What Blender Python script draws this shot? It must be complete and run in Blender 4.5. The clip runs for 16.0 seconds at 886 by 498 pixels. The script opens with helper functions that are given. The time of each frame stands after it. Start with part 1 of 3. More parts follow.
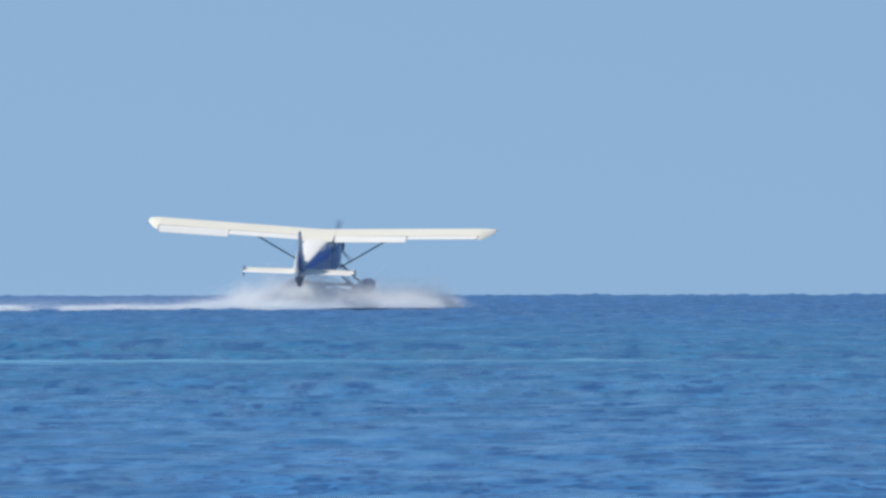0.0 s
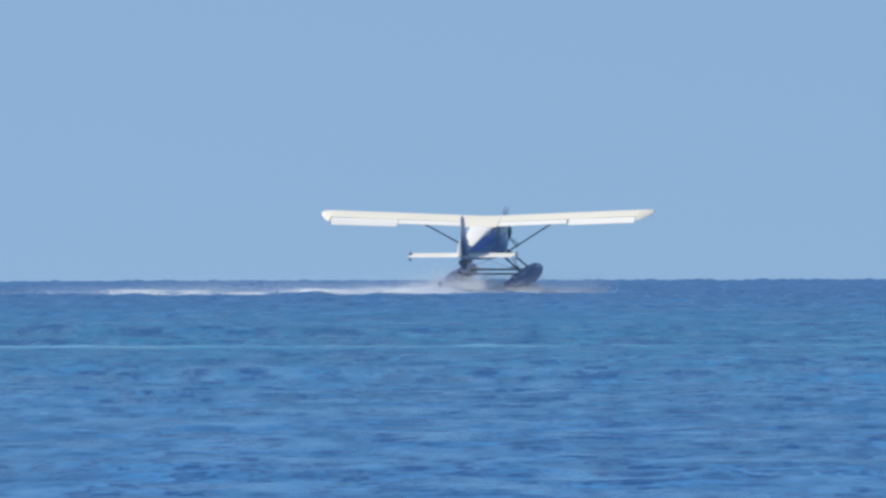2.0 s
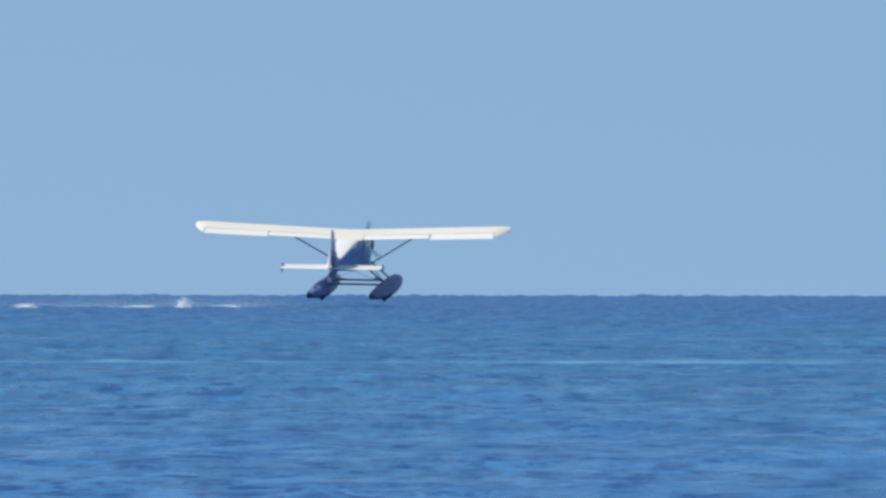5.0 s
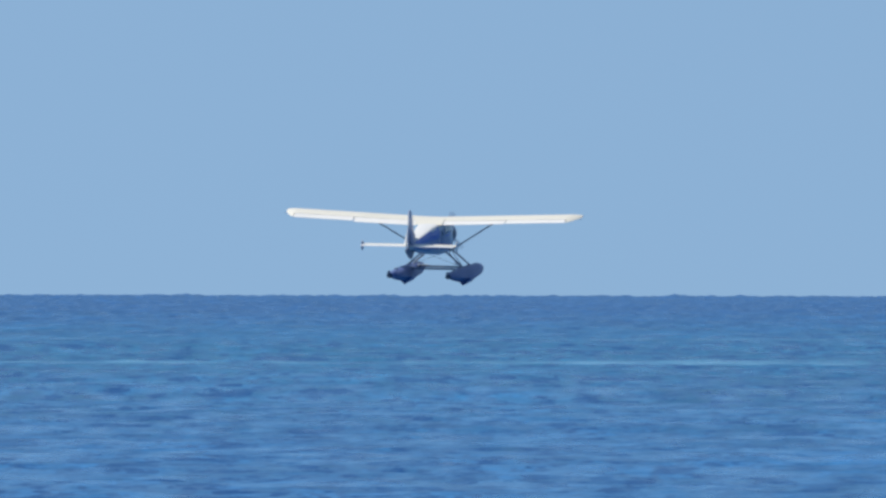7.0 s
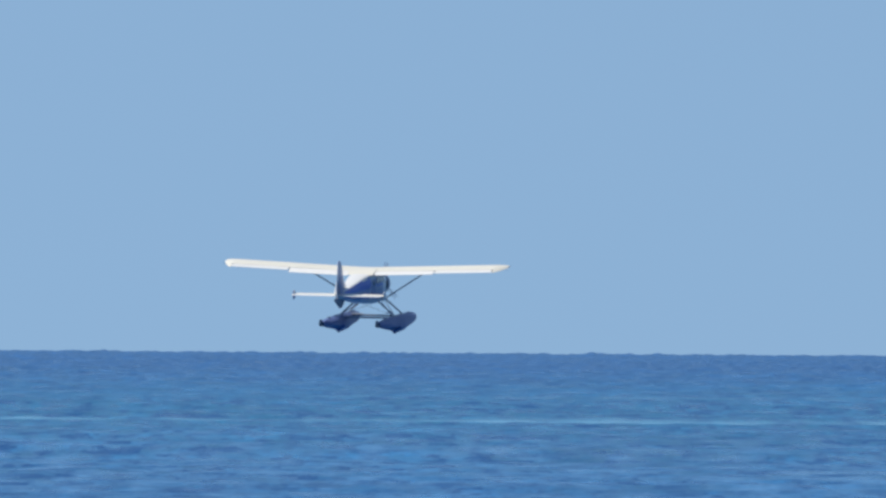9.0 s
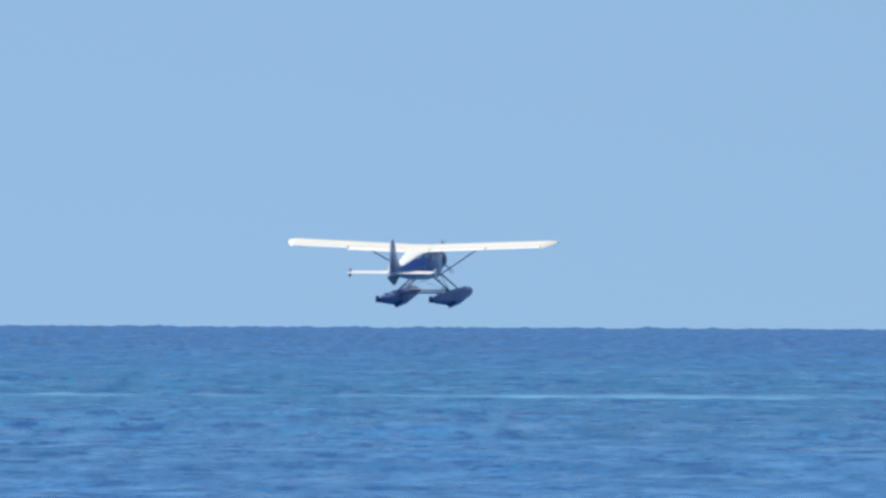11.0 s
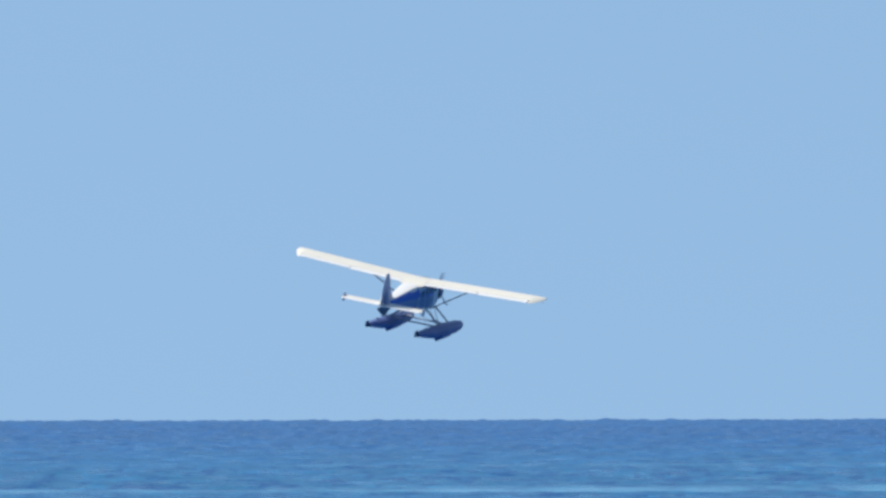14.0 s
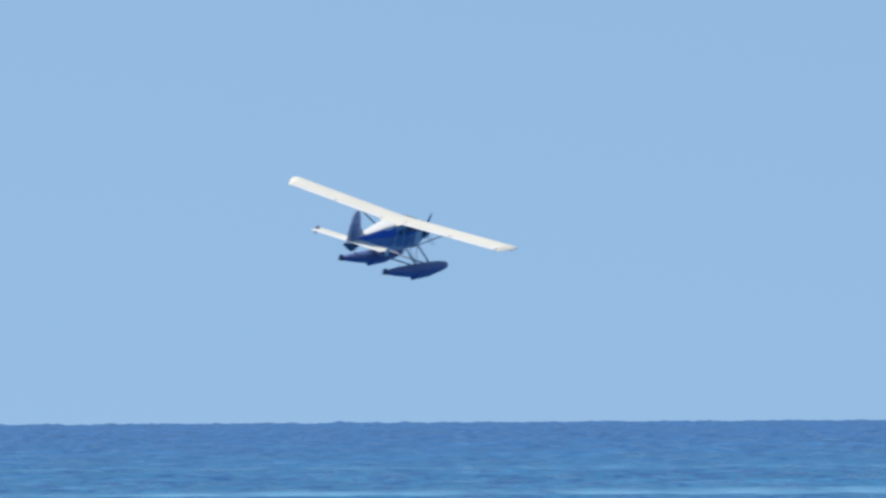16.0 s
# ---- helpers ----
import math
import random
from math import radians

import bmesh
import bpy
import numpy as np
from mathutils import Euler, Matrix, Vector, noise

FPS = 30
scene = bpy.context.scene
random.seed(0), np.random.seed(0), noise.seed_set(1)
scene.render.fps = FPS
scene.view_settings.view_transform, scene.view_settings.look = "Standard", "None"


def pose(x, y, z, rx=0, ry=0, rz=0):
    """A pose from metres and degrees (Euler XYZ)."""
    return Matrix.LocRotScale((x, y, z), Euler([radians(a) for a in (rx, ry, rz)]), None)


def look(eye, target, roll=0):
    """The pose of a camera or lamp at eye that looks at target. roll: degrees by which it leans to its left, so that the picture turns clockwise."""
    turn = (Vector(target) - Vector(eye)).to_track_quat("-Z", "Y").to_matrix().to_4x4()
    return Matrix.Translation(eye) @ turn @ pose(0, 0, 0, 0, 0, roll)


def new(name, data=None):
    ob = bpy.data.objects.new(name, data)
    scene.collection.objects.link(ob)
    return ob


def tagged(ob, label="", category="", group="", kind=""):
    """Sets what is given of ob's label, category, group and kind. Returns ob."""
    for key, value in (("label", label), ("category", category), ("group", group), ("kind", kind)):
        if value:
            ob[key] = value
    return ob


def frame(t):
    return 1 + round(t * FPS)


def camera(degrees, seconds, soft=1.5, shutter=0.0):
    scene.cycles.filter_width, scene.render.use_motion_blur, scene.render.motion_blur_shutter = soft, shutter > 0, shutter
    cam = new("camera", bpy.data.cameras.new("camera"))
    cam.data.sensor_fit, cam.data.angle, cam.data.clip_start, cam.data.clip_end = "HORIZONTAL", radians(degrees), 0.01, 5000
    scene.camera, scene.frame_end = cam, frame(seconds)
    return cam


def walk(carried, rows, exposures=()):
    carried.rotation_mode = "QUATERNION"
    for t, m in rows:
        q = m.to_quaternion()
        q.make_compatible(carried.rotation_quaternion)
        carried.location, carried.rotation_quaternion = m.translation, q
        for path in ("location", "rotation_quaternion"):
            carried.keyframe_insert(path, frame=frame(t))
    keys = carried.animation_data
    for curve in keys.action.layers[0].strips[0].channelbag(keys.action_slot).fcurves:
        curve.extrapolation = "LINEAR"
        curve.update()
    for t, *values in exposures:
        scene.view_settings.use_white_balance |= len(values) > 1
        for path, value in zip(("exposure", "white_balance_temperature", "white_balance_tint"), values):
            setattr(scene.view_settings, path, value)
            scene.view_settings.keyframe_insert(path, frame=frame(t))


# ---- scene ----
# A white high-wing seaplane takes off over the sea, seen from the shore through a very long lens.
SPAN_SECONDS = 16.0
EARTH = 7.4e6          # radius that the sea follows, refraction included
EYE = (0.0, 0.0, 1.0)  # a low seat on the shore

# seconds, tilt, lean, turn
CAM_ROWS = [
    (0, 90.0837, 0.1096, 0.39972),
    (0.2, 90.079, 0.1242, 0.44853),
    (0.3, 90.07, 0.1316, 0.49538),
    (0.5, 90.0468, 0.1462, 0.46983),
    (0.7, 90.0256, 0.117, 0.3016),
    (0.8, 90.0523, 0.1023, 0.22106),
    (1, 90.0885, 0.0731, 0.12948),
    (1.2, 90.1433, 0.0585, 0.07841),
    (1.3, 90.1456, 0.0511, 0.13872),
    (1.5, 90.1106, 0.0365, 0.17562),
    (1.7, 90.0617, 0.0804, 0.18637),
    (1.8, 90.0443, 0.1023, 0.19495),
    (2, 90.0481, 0.1462, 0.18086),
    (2.2, 90.0611, 0.1462, 0.14599),
    (2.3, 90.0678, 0.1462, 0.12936),
    (2.5, 90.0428, 0.1462, 0.10396),
    (2.8, 90.011, 0.1681, 0.05878),
    (3, 89.9709, 0.1827, 0.01299),
    (3.2, 89.9457, 0.1681, -0.03971),
    (3.5, 89.9299, 0.1462, -0.11614),
    (3.8, 89.9548, 0.0585, -0.20688),
    (4, 89.9783, 0, -0.26442),
    (4.2, 90.0014, -0.0438, -0.33154),
    (4.5, 90.034, -0.1096, -0.46203),
    (4.8, 90.0838, -0.0877, -0.5824),
    (5, 90.0844, -0.0731, -0.64331),
    (5.2, 90.0992, -0.0731, -0.68737),
    (7.3, 90.0837, -0.1096, -0.5179),
    (7.5, 90.0878, -0.1096, -0.48338),
    (7.8, 90.1275, -0.1973, -0.46153),
    (8, 90.1496, -0.2558, -0.47553),
    (8.3, 90.171, -0.2338, -0.58908),
    (8.5, 90.1799, -0.2192, -0.67073),
    (8.8, 90.2123, -0.3069, -0.73846),
    (9, 90.2215, -0.3654, -0.75499),
    (9.2, 90.2229, -0.3654, -0.76597),
    (11.3, 90.1523, -0.2558, -0.57595),
    (11.5, 90.1469, -0.2558, -0.53853),
    (11.8, 90.1291, -0.2119, -0.51458),
    (12, 90.12, -0.1827, -0.48257),
    (12.2, 90.068, -0.1389, -0.48048),
    (12.3, 90.0585, -0.1169, -0.4711),
    (12.5, 90.0145, -0.0731, -0.4623),
    (12.7, 89.9952, -0.0585, -0.5444),
    (12.8, 89.9886, -0.0511, -0.57484),
    (13, 90.0031, -0.0365, -0.65586),
    (13.2, 90.0254, 0.0073, -0.83237),
    (13.3, 90.0529, 0.0293, -0.90036),
    (13.5, 90.1557, 0.0731, -0.93524),
    (13.7, 90.3212, 0.0877, -0.87173),
    (13.8, 90.4002, 0.095, -0.77988),
    (14, 90.3808, 0.1096, -0.71212),
    (14.2, 90.2745, 0.0804, -0.73192),
    (14.3, 90.2445, 0.0657, -0.74782),
    (14.5, 90.2155, 0.0365, -0.76555),
    (14.7, 90.2118, 0.0511, -0.79909),
    (15, 90.2578, 0.0731, -0.83106),
    (15.3, 90.2968, 0.1608, -0.89136),
    (15.5, 90.3277, 0.2192, -0.93034),
    (15.8, 90.3694, 0.285, -1.11069),
    (16, 90.3862, 0.3289, -1.34096),
]

# seconds, place of the keel under the wing, turn
PLANE_ROWS = [
    (0, -12.007, 1000.53, 0.023, 8.31, 2.17, -9.58),
    (0.5, -9.158, 1009.1, 0.002, 8, 3.78, -10.23),
    (1, -6.416, 1018.44, 0.093, 8.3, 1.64, -11.07),
    (1.5, -3.773, 1027.69, -0.002, 7.97, 0.99, -11.34),
    (2, -1.237, 1039.45, 0.013, 7.57, 0.06, -12.09),
    (2.5, 1.079, 1050.9, 0.015, 7.7, -0.23, -11.48),
    (3, 3.046, 1063.79, 0.039, 7.54, 0.59, -10.45),
    (3.5, 4.712, 1074.33, 0.138, 7.72, 0.2, -10.34),
    (4, 6.126, 1081.55, 0.161, 7.9, 0.46, -10.42),
    (4.5, 7.305, 1089.82, 0.175, 8.15, 0.54, -10.6),
    (5, 8.3, 1100.61, 0.23, 7.86, 1, -10.93),
    (5.2, 8.664, 1106.19, 0.211, 8.09, 1.74, -11.52),
    (7.3, 11.221, 1164.77, 1.08, 4.1, 1.16, -13.87),
    (7.5, 11.331, 1165.04, 1.124, 4.15, 1.37, -13.96),
    (8, 11.562, 1167.29, 1.217, 4.63, 1.98, -14.61),
    (8.5, 11.81, 1179.49, 1.298, 4.48, 1.8, -15.3),
    (9, 12.059, 1200.12, 1.416, 4.5, 0.97, -15.99),
    (9.2, 12.149, 1209.02, 1.423, 4.53, 0.81, -16.79),
    (11.3, 12.624, 1256.29, 1.448, 5.22, 0.35, -18.2),
    (11.5, 12.65, 1258.94, 1.549, 5.29, 0.89, -18.2),
    (12, 12.738, 1267.71, 1.936, 5.74, 3.07, -18.46),
    (12.5, 12.857, 1279.49, 2.478, 6.67, 5.48, -18.19),
    (13, 12.981, 1291.87, 3.352, 6.92, 7.72, -18.49),
    (13.5, 13.464, 1303.25, 4.203, 6.89, 9.47, -19.11),
    (14, 14.684, 1312.79, 4.973, 5.7, 11.2, -20.8),
    (14.5, 16.761, 1320.06, 5.954, 5.8, 12.15, -22.6),
    (15, 19.851, 1327.34, 6.897, 5.6, 13.2, -24.8),
    (15.5, 23.825, 1333.77, 7.80, 4.9, 14.1, -27.7),
    (16, 28.462, 1334.73, 8.677, 4.4, 16.2, -30.4),
]

cam = camera(2.107, SPAN_SECONDS, soft=2.8, shutter=0.2)
walk(cam, [(t, pose(*EYE, rx, ry, rz)) for t, rx, ry, rz in CAM_ROWS],
     exposures=[(0.0, 0.0), (9.2, 0.0), (11.3, 0.19), (16.0, 0.19)])

# ---- light ----
SUN_EL, SUN_AZ = radians(55), radians(-88)   # to the left, clockwise from +Y
world = bpy.data.worlds.new("sky")
scene.world = world
world.use_nodes = True
wn, wl = world.node_tree.nodes, world.node_tree.links
sky = wn.new("ShaderNodeTexSky")
sky.sky_type, sky.sun_disc = "NISHITA", False
sky.sun_elevation, sky.sun_rotation = SUN_EL, SUN_AZ
sky.air_density, sky.dust_density, sky.ozone_density = 1.0, 0.0, 4.0
tint = wn.new("ShaderNodeMix")
tint.data_type, tint.blend_type = "RGBA", "MULTIPLY"
tint.inputs["Factor"].default_value = 1.0
tint.inputs["B"].default_value = (1.165, 1.11, 0.952, 1)
wc, lift, norm = wn.new("ShaderNodeTexCoord"), wn.new("ShaderNodeVectorMath"), wn.new("ShaderNodeVectorMath")
lift.inputs[1].default_value = (0, 0, 0.32)   # clear dry air: the blue reaches down to the horizon
norm.operation = "NORMALIZE"
wl.new(wc.outputs["Generated"], lift.inputs[0]), wl.new(lift.outputs[0], norm.inputs[0]), wl.new(norm.outputs[0], sky.inputs["Vector"])
wl.new(sky.outputs["Color"], tint.inputs["A"])
wl.new(tint.outputs["Result"], wn["Background"].inputs["Color"])
wn["Background"].inputs["Strength"].default_value = 0.15

sun = new("sun", bpy.data.lights.new("sun", "SUN"))
sun.data.energy, sun.data.angle, sun.data.color = 5.0, radians(0.53), (1.0, 0.95, 0.87)
SUN_TO = Vector((math.sin(SUN_AZ) * math.cos(SUN_EL), math.cos(SUN_AZ) * math.cos(SUN_EL), math.sin(SUN_EL)))
sun.matrix_world = look(SUN_TO * 200, (0, 0, 0))


# ---- materials ----
def material(name, colour, rough=0.5, metal=0.0, vary=0.08, scale=4.0, bump=0.0, bump_scale=40.0, coat=0.0, streak=(1, 1, 1)):
    m = bpy.data.materials.new(name)
    m.use_nodes = True
    n, l = m.node_tree.nodes, m.node_tree.links
    p = n["Principled BSDF"]
    p.inputs["Roughness"].default_value, p.inputs["Metallic"].default_value = rough, metal
    p.inputs["Coat Weight"].default_value = coat
    tc, mp = n.new("ShaderNodeTexCoord"), n.new("ShaderNodeMapping")
    mp.inputs["Scale"].default_value = streak
    l.new(tc.outputs["Object"], mp.inputs["Vector"])
    a, b = n.new("ShaderNodeTexNoise"), n.new("ShaderNodeTexNoise")
    a.inputs["Scale"].default_value, a.inputs["Detail"].default_value = scale, 5
    b.inputs["Scale"].default_value, b.inputs["Detail"].default_value = scale * 9, 3
    for q in (a, b):
        l.new(mp.outputs["Vector"], q.inputs["Vector"])
    add = n.new("ShaderNodeMath")
    add.operation = "ADD"
    l.new(a.outputs["Fac"], add.inputs[0]), l.new(b.outputs["Fac"], add.inputs[1])
    ramp = n.new("ShaderNodeMapRange")
    ramp.inputs["From Min"].default_value, ramp.inputs["From Max"].default_value = 0.6, 1.4
    ramp.inputs["To Min"].default_value, ramp.inputs["To Max"].default_value = 1 - vary, 1 + vary * 0.5
    l.new(add.outputs[0], ramp.inputs["Value"])
    mix = n.new("ShaderNodeVectorMath")
    mix.operation = "SCALE"
    mix.inputs[0].default_value = colour
    l.new(ramp.outputs["Result"], mix.inputs["Scale"])
    l.new(mix.outputs[0], p.inputs["Base Color"])
    if bump:
        c, bp = n.new("ShaderNodeTexNoise"), n.new("ShaderNodeBump")
        c.inputs["Scale"].default_value = bump_scale
        bp.inputs["Strength"].default_value, bp.inputs["Distance"].default_value = bump, 0.01
        l.new(tc.outputs["Object"], c.inputs["Vector"])
        l.new(c.outputs["Fac"], bp.inputs["Height"]), l.new(bp.outputs["Normal"], p.inputs["Normal"])
    return m


WHITE = material("white_paint", (0.72, 0.70, 0.66), 0.32, vary=0.07, scale=1.3, coat=0.25, bump=0.05)
CREAM = material("sun_faded_white_paint", (0.68, 0.64, 0.54), 0.38, vary=0.08, scale=1.1, coat=0.2, bump=0.05)
BLUE = material("blue_paint", (0.040, 0.120, 0.50), 0.3, vary=0.12, scale=1.5, coat=0.3)
# side grey with blue shade put in; also the shaded copy of white
SIDE = material("grey_side_shade_paint", (0.19, 0.25, 0.43), 0.35, vary=0.1, scale=1.5, coat=0.2)
FIN = material("pale_fin_paint", (0.40, 0.45, 0.56), 0.35, vary=0.1, scale=1.5, coat=0.2)
FLOAT = material("weathered_float_aluminium", (0.105, 0.145, 0.33), 0.38, metal=0.1, vary=0.25, scale=2.0, bump=0.15, bump_scale=18)
KEEL = material("dark_bottom_paint", (0.10, 0.11, 0.13), 0.4, vary=0.25, scale=3)
DARK = material("dark_grey_strut_paint", (0.12, 0.155, 0.21), 0.42, vary=0.15, scale=5)
BLACK = material("sooty_black_metal", (0.015, 0.015, 0.017), 0.5, vary=0.2, scale=5)
STRUT = material("grey_float_strut_paint", (0.20, 0.23, 0.30), 0.4, vary=0.15, scale=5)
METAL = material("bare_metal", (0.45, 0.45, 0.46), 0.3, metal=0.8, vary=0.12, scale=6)
PROP = material("propeller_grey", (0.58, 0.64, 0.72), 0.4, vary=0.15, scale=6)


def glass_material():
    m = material("dark_cabin_glass", (0.02, 0.03, 0.045), 0.06, vary=0.1, scale=3, coat=0.5)
    return m


GLASS = glass_material()


def mist_material():
    m = bpy.data.materials.new("spray_droplets")
    m.use_nodes = True
    n, l = m.node_tree.nodes, m.node_tree.links
    p = n["Principled BSDF"]
    p.inputs["Base Color"].default_value = (0.91, 0.93, 0.945, 1)
    p.inputs["Roughness"].default_value = 0.8
    tr, mx = n.new("ShaderNodeBsdfTranslucent"), n.new("ShaderNodeMixShader")
    tr.inputs["Color"].default_value = (0.91, 0.93, 0.945, 1)
    mx.inputs[0].default_value = 0.5
    l.new(p.outputs[0], mx.inputs[1]), l.new(tr.outputs[0], mx.inputs[2])
    l.new(mx.outputs[0], n["Material Output"].inputs["Surface"])
    return m


MIST = mist_material()
FOAM = MIST.copy()
FOAM.name = "white_foam"
for foam_node in FOAM.node_tree.nodes:
    if foam_node.type in ("BSDF_PRINCIPLED", "BSDF_TRANSLUCENT"):
        foam_node.inputs[0].default_value = (0.95, 0.97, 0.97, 1)


def water_material():
    """Sea water: deep blue far out, turquoise over the sandy shallows, with pale slicks lying along the shore."""
    m = bpy.data.materials.new("sea_water")
    m.use_nodes = True
    n, l = m.node_tree.nodes, m.node_tree.links
    p = n["Principled BSDF"]
    p.inputs["IOR"].default_value = 1.333
    p.inputs["Specular Tint"].default_value = (0.72, 1.0, 1.0, 1)
    geo, tc = n.new("ShaderNodeNewGeometry"), n.new("ShaderNodeTexCoord")
    sep = n.new("ShaderNodeSeparateXYZ")
    l.new(tc.outputs["Object"], sep.inputs[0])
    # the shore bands wander
    warp = n.new("ShaderNodeTexNoise")
    warp.inputs["Scale"].default_value, warp.inputs["Detail"].default_value = 0.12, 3
    l.new(geo.outputs["Position"], warp.inputs["Vector"])
    w = n.new("ShaderNodeMath")
    w.operation = "MULTIPLY_ADD"
    w.inputs[1].default_value = 14.0
    l.new(warp.outputs["Fac"], w.inputs[0]), l.new(sep.outputs["Y"], w.inputs[2])
    ramp = n.new("ShaderNodeValToRGB")
    rng = n.new("ShaderNodeMapRange")
    rng.inputs["From Min"].default_value, rng.inputs["From Max"].default_value = 100, 1000
    l.new(w.outputs[0], rng.inputs["Value"]), l.new(rng.outputs["Result"], ramp.inputs["Fac"])
    stops = [(0.0, (0.021, 0.129, 0.318)), (0.06, (0.014, 0.119, 0.296)), (0.12, (0.010, 0.109, 0.263)), (0.24, (0.006, 0.118, 0.250)),
             (0.40, (0.004, 0.109, 0.255)), (0.62, (0.003, 0.086, 0.244)), (1.0, (0.002, 0.070, 0.226))]
    e = ramp.color_ramp.elements
    while len(e) < len(stops):
        e.new(0.5)
    for el, (at, c) in zip(e, stops):
        el.position, el.color = at, (*c, 1)
    # wind-ruffled and smoother water, in broad patches and in small streaks
    def ruffle(scale, detail, lo, hi):
        mp, tex, mr = n.new("ShaderNodeMapping"), n.new("ShaderNodeTexNoise"), n.new("ShaderNodeMapRange")
        mp.inputs["Scale"].default_value = scale
        tex.inputs["Scale"].default_value, tex.inputs["Detail"].default_value, tex.inputs["Roughness"].default_value = 1.0, detail, 0.62
        mr.inputs["From Min"].default_value, mr.inputs["From Max"].default_value = 0.32, 0.68
        mr.inputs["To Min"].default_value, mr.inputs["To Max"].default_value = lo, hi
        l.new(tc.outputs["Object"], mp.inputs["Vector"]), l.new(mp.outputs["Vector"], tex.inputs["Vector"]), l.new(tex.outputs["Fac"], mr.inputs["Value"])
        return mr.outputs["Result"]

    def times(a, b):
        m = n.new("ShaderNodeMath")
        m.operation = "MULTIPLY"
        l.new(a, m.inputs[0]), l.new(b, m.inputs[1])
        return m.outputs[0]

    def between(y0, y1, y2, y3, off=None):
        """1 from y1 to y2 metres off the shore, fading to 0 at y0 and y3."""
        out = []
        for lo, hi, flip in ((y0, y1, False), (y2, y3, True)):
            mr = n.new("ShaderNodeMapRange")
            mr.inputs["From Min"].default_value, mr.inputs["From Max"].default_value = lo, hi
            mr.inputs["To Min"].default_value, mr.inputs["To Max"].default_value = (1, 0) if flip else (0, 1)
            l.new(off or sep.outputs["Y"], mr.inputs["Value"])
            out.append(mr.outputs["Result"])
        return times(*out)

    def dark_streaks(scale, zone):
        """Steep little faces mirroring less sky, put into colour and specular; their size grows with the open water."""
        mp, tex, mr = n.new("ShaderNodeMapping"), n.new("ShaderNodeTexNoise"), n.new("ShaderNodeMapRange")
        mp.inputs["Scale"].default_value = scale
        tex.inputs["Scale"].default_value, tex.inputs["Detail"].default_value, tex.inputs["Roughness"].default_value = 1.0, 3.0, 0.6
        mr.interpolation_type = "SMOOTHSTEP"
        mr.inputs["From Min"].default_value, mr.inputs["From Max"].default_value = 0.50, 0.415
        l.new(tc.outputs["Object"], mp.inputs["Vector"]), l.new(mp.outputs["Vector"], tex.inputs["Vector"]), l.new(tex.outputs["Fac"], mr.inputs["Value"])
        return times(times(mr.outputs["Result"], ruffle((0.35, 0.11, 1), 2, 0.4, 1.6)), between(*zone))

    def fade(a, lo):
        mr = n.new("ShaderNodeMapRange")
        mr.inputs["To Min"].default_value, mr.inputs["To Max"].default_value = 1.0, lo
        l.new(a, mr.inputs["Value"])
        return mr.outputs["Result"]

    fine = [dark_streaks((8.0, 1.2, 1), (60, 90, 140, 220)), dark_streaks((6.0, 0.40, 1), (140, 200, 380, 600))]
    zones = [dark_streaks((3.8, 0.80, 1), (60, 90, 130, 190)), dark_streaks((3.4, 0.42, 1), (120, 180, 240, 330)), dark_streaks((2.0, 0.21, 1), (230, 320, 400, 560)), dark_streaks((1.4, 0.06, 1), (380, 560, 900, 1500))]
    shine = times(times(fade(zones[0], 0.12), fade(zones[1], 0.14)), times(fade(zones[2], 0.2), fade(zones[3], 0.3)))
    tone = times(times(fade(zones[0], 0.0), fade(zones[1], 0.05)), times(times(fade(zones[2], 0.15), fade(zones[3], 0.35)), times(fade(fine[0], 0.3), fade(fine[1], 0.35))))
    half = n.new("ShaderNodeMath")
    half.operation = "MULTIPLY"
    half.inputs[1].default_value = 0.43
    l.new(shine, half.inputs[0]), l.new(half.outputs[0], p.inputs["Specular IOR Level"])
    shade = times(times(times(ruffle((0.25, 0.03, 1), 3, 0.86, 1.12), times(ruffle((0.8, 0.09, 1), 2, 0.86, 1.14), ruffle((0.5, 0.30, 1), 3, 0.78, 1.12))), ruffle((3.0, 0.36, 1), 4, 0.82, 1.18)), ruffle((7.0, 1.6, 1), 3, 0.85, 1.15))
    sc = n.new("ShaderNodeVectorMath")
    sc.operation = "SCALE"
    l.new(ramp.outputs["Color"], sc.inputs[0]), l.new(shade, sc.inputs["Scale"])

    def mixed(a, b, fac):
        mx = n.new("ShaderNodeMix")
        mx.data_type = "RGBA"
        for socket, value in ((mx.inputs["A"], a), (mx.inputs["B"], b)):
            if isinstance(value, tuple):
                socket.default_value = value
            else:
                l.new(value, socket)
        l.new(fac, mx.inputs["Factor"])
        return mx.outputs["Result"]

    # navy painted in where the water would mirror less sky
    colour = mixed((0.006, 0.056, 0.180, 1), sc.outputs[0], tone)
    # pale highlights of the near water, painted into its base colour
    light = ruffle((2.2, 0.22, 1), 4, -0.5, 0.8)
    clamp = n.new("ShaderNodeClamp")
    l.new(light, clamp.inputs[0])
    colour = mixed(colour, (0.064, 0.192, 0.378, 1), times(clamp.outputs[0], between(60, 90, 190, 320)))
    # two thin pale slicks along the edge of the shallows
    for y, wide, strength in ((321, 10, 1.0), (450, 11, 0.28)):
        mask = times(between(y - wide, y - 1, y + 1, y + wide, w.outputs[0]), ruffle((0.45, 0.02, 1), 3, strength * 0.1, strength * 1.1))
        colour = mixed(colour, (0.125, 0.32, 0.48, 1), mask)
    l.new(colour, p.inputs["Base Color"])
    l.new(ruffle((1.6, 0.22, 1), 4, 0.40, 0.22), p.inputs["Roughness"])
    # small ripples
    rip, bp = n.new("ShaderNodeTexNoise"), n.new("ShaderNodeBump")
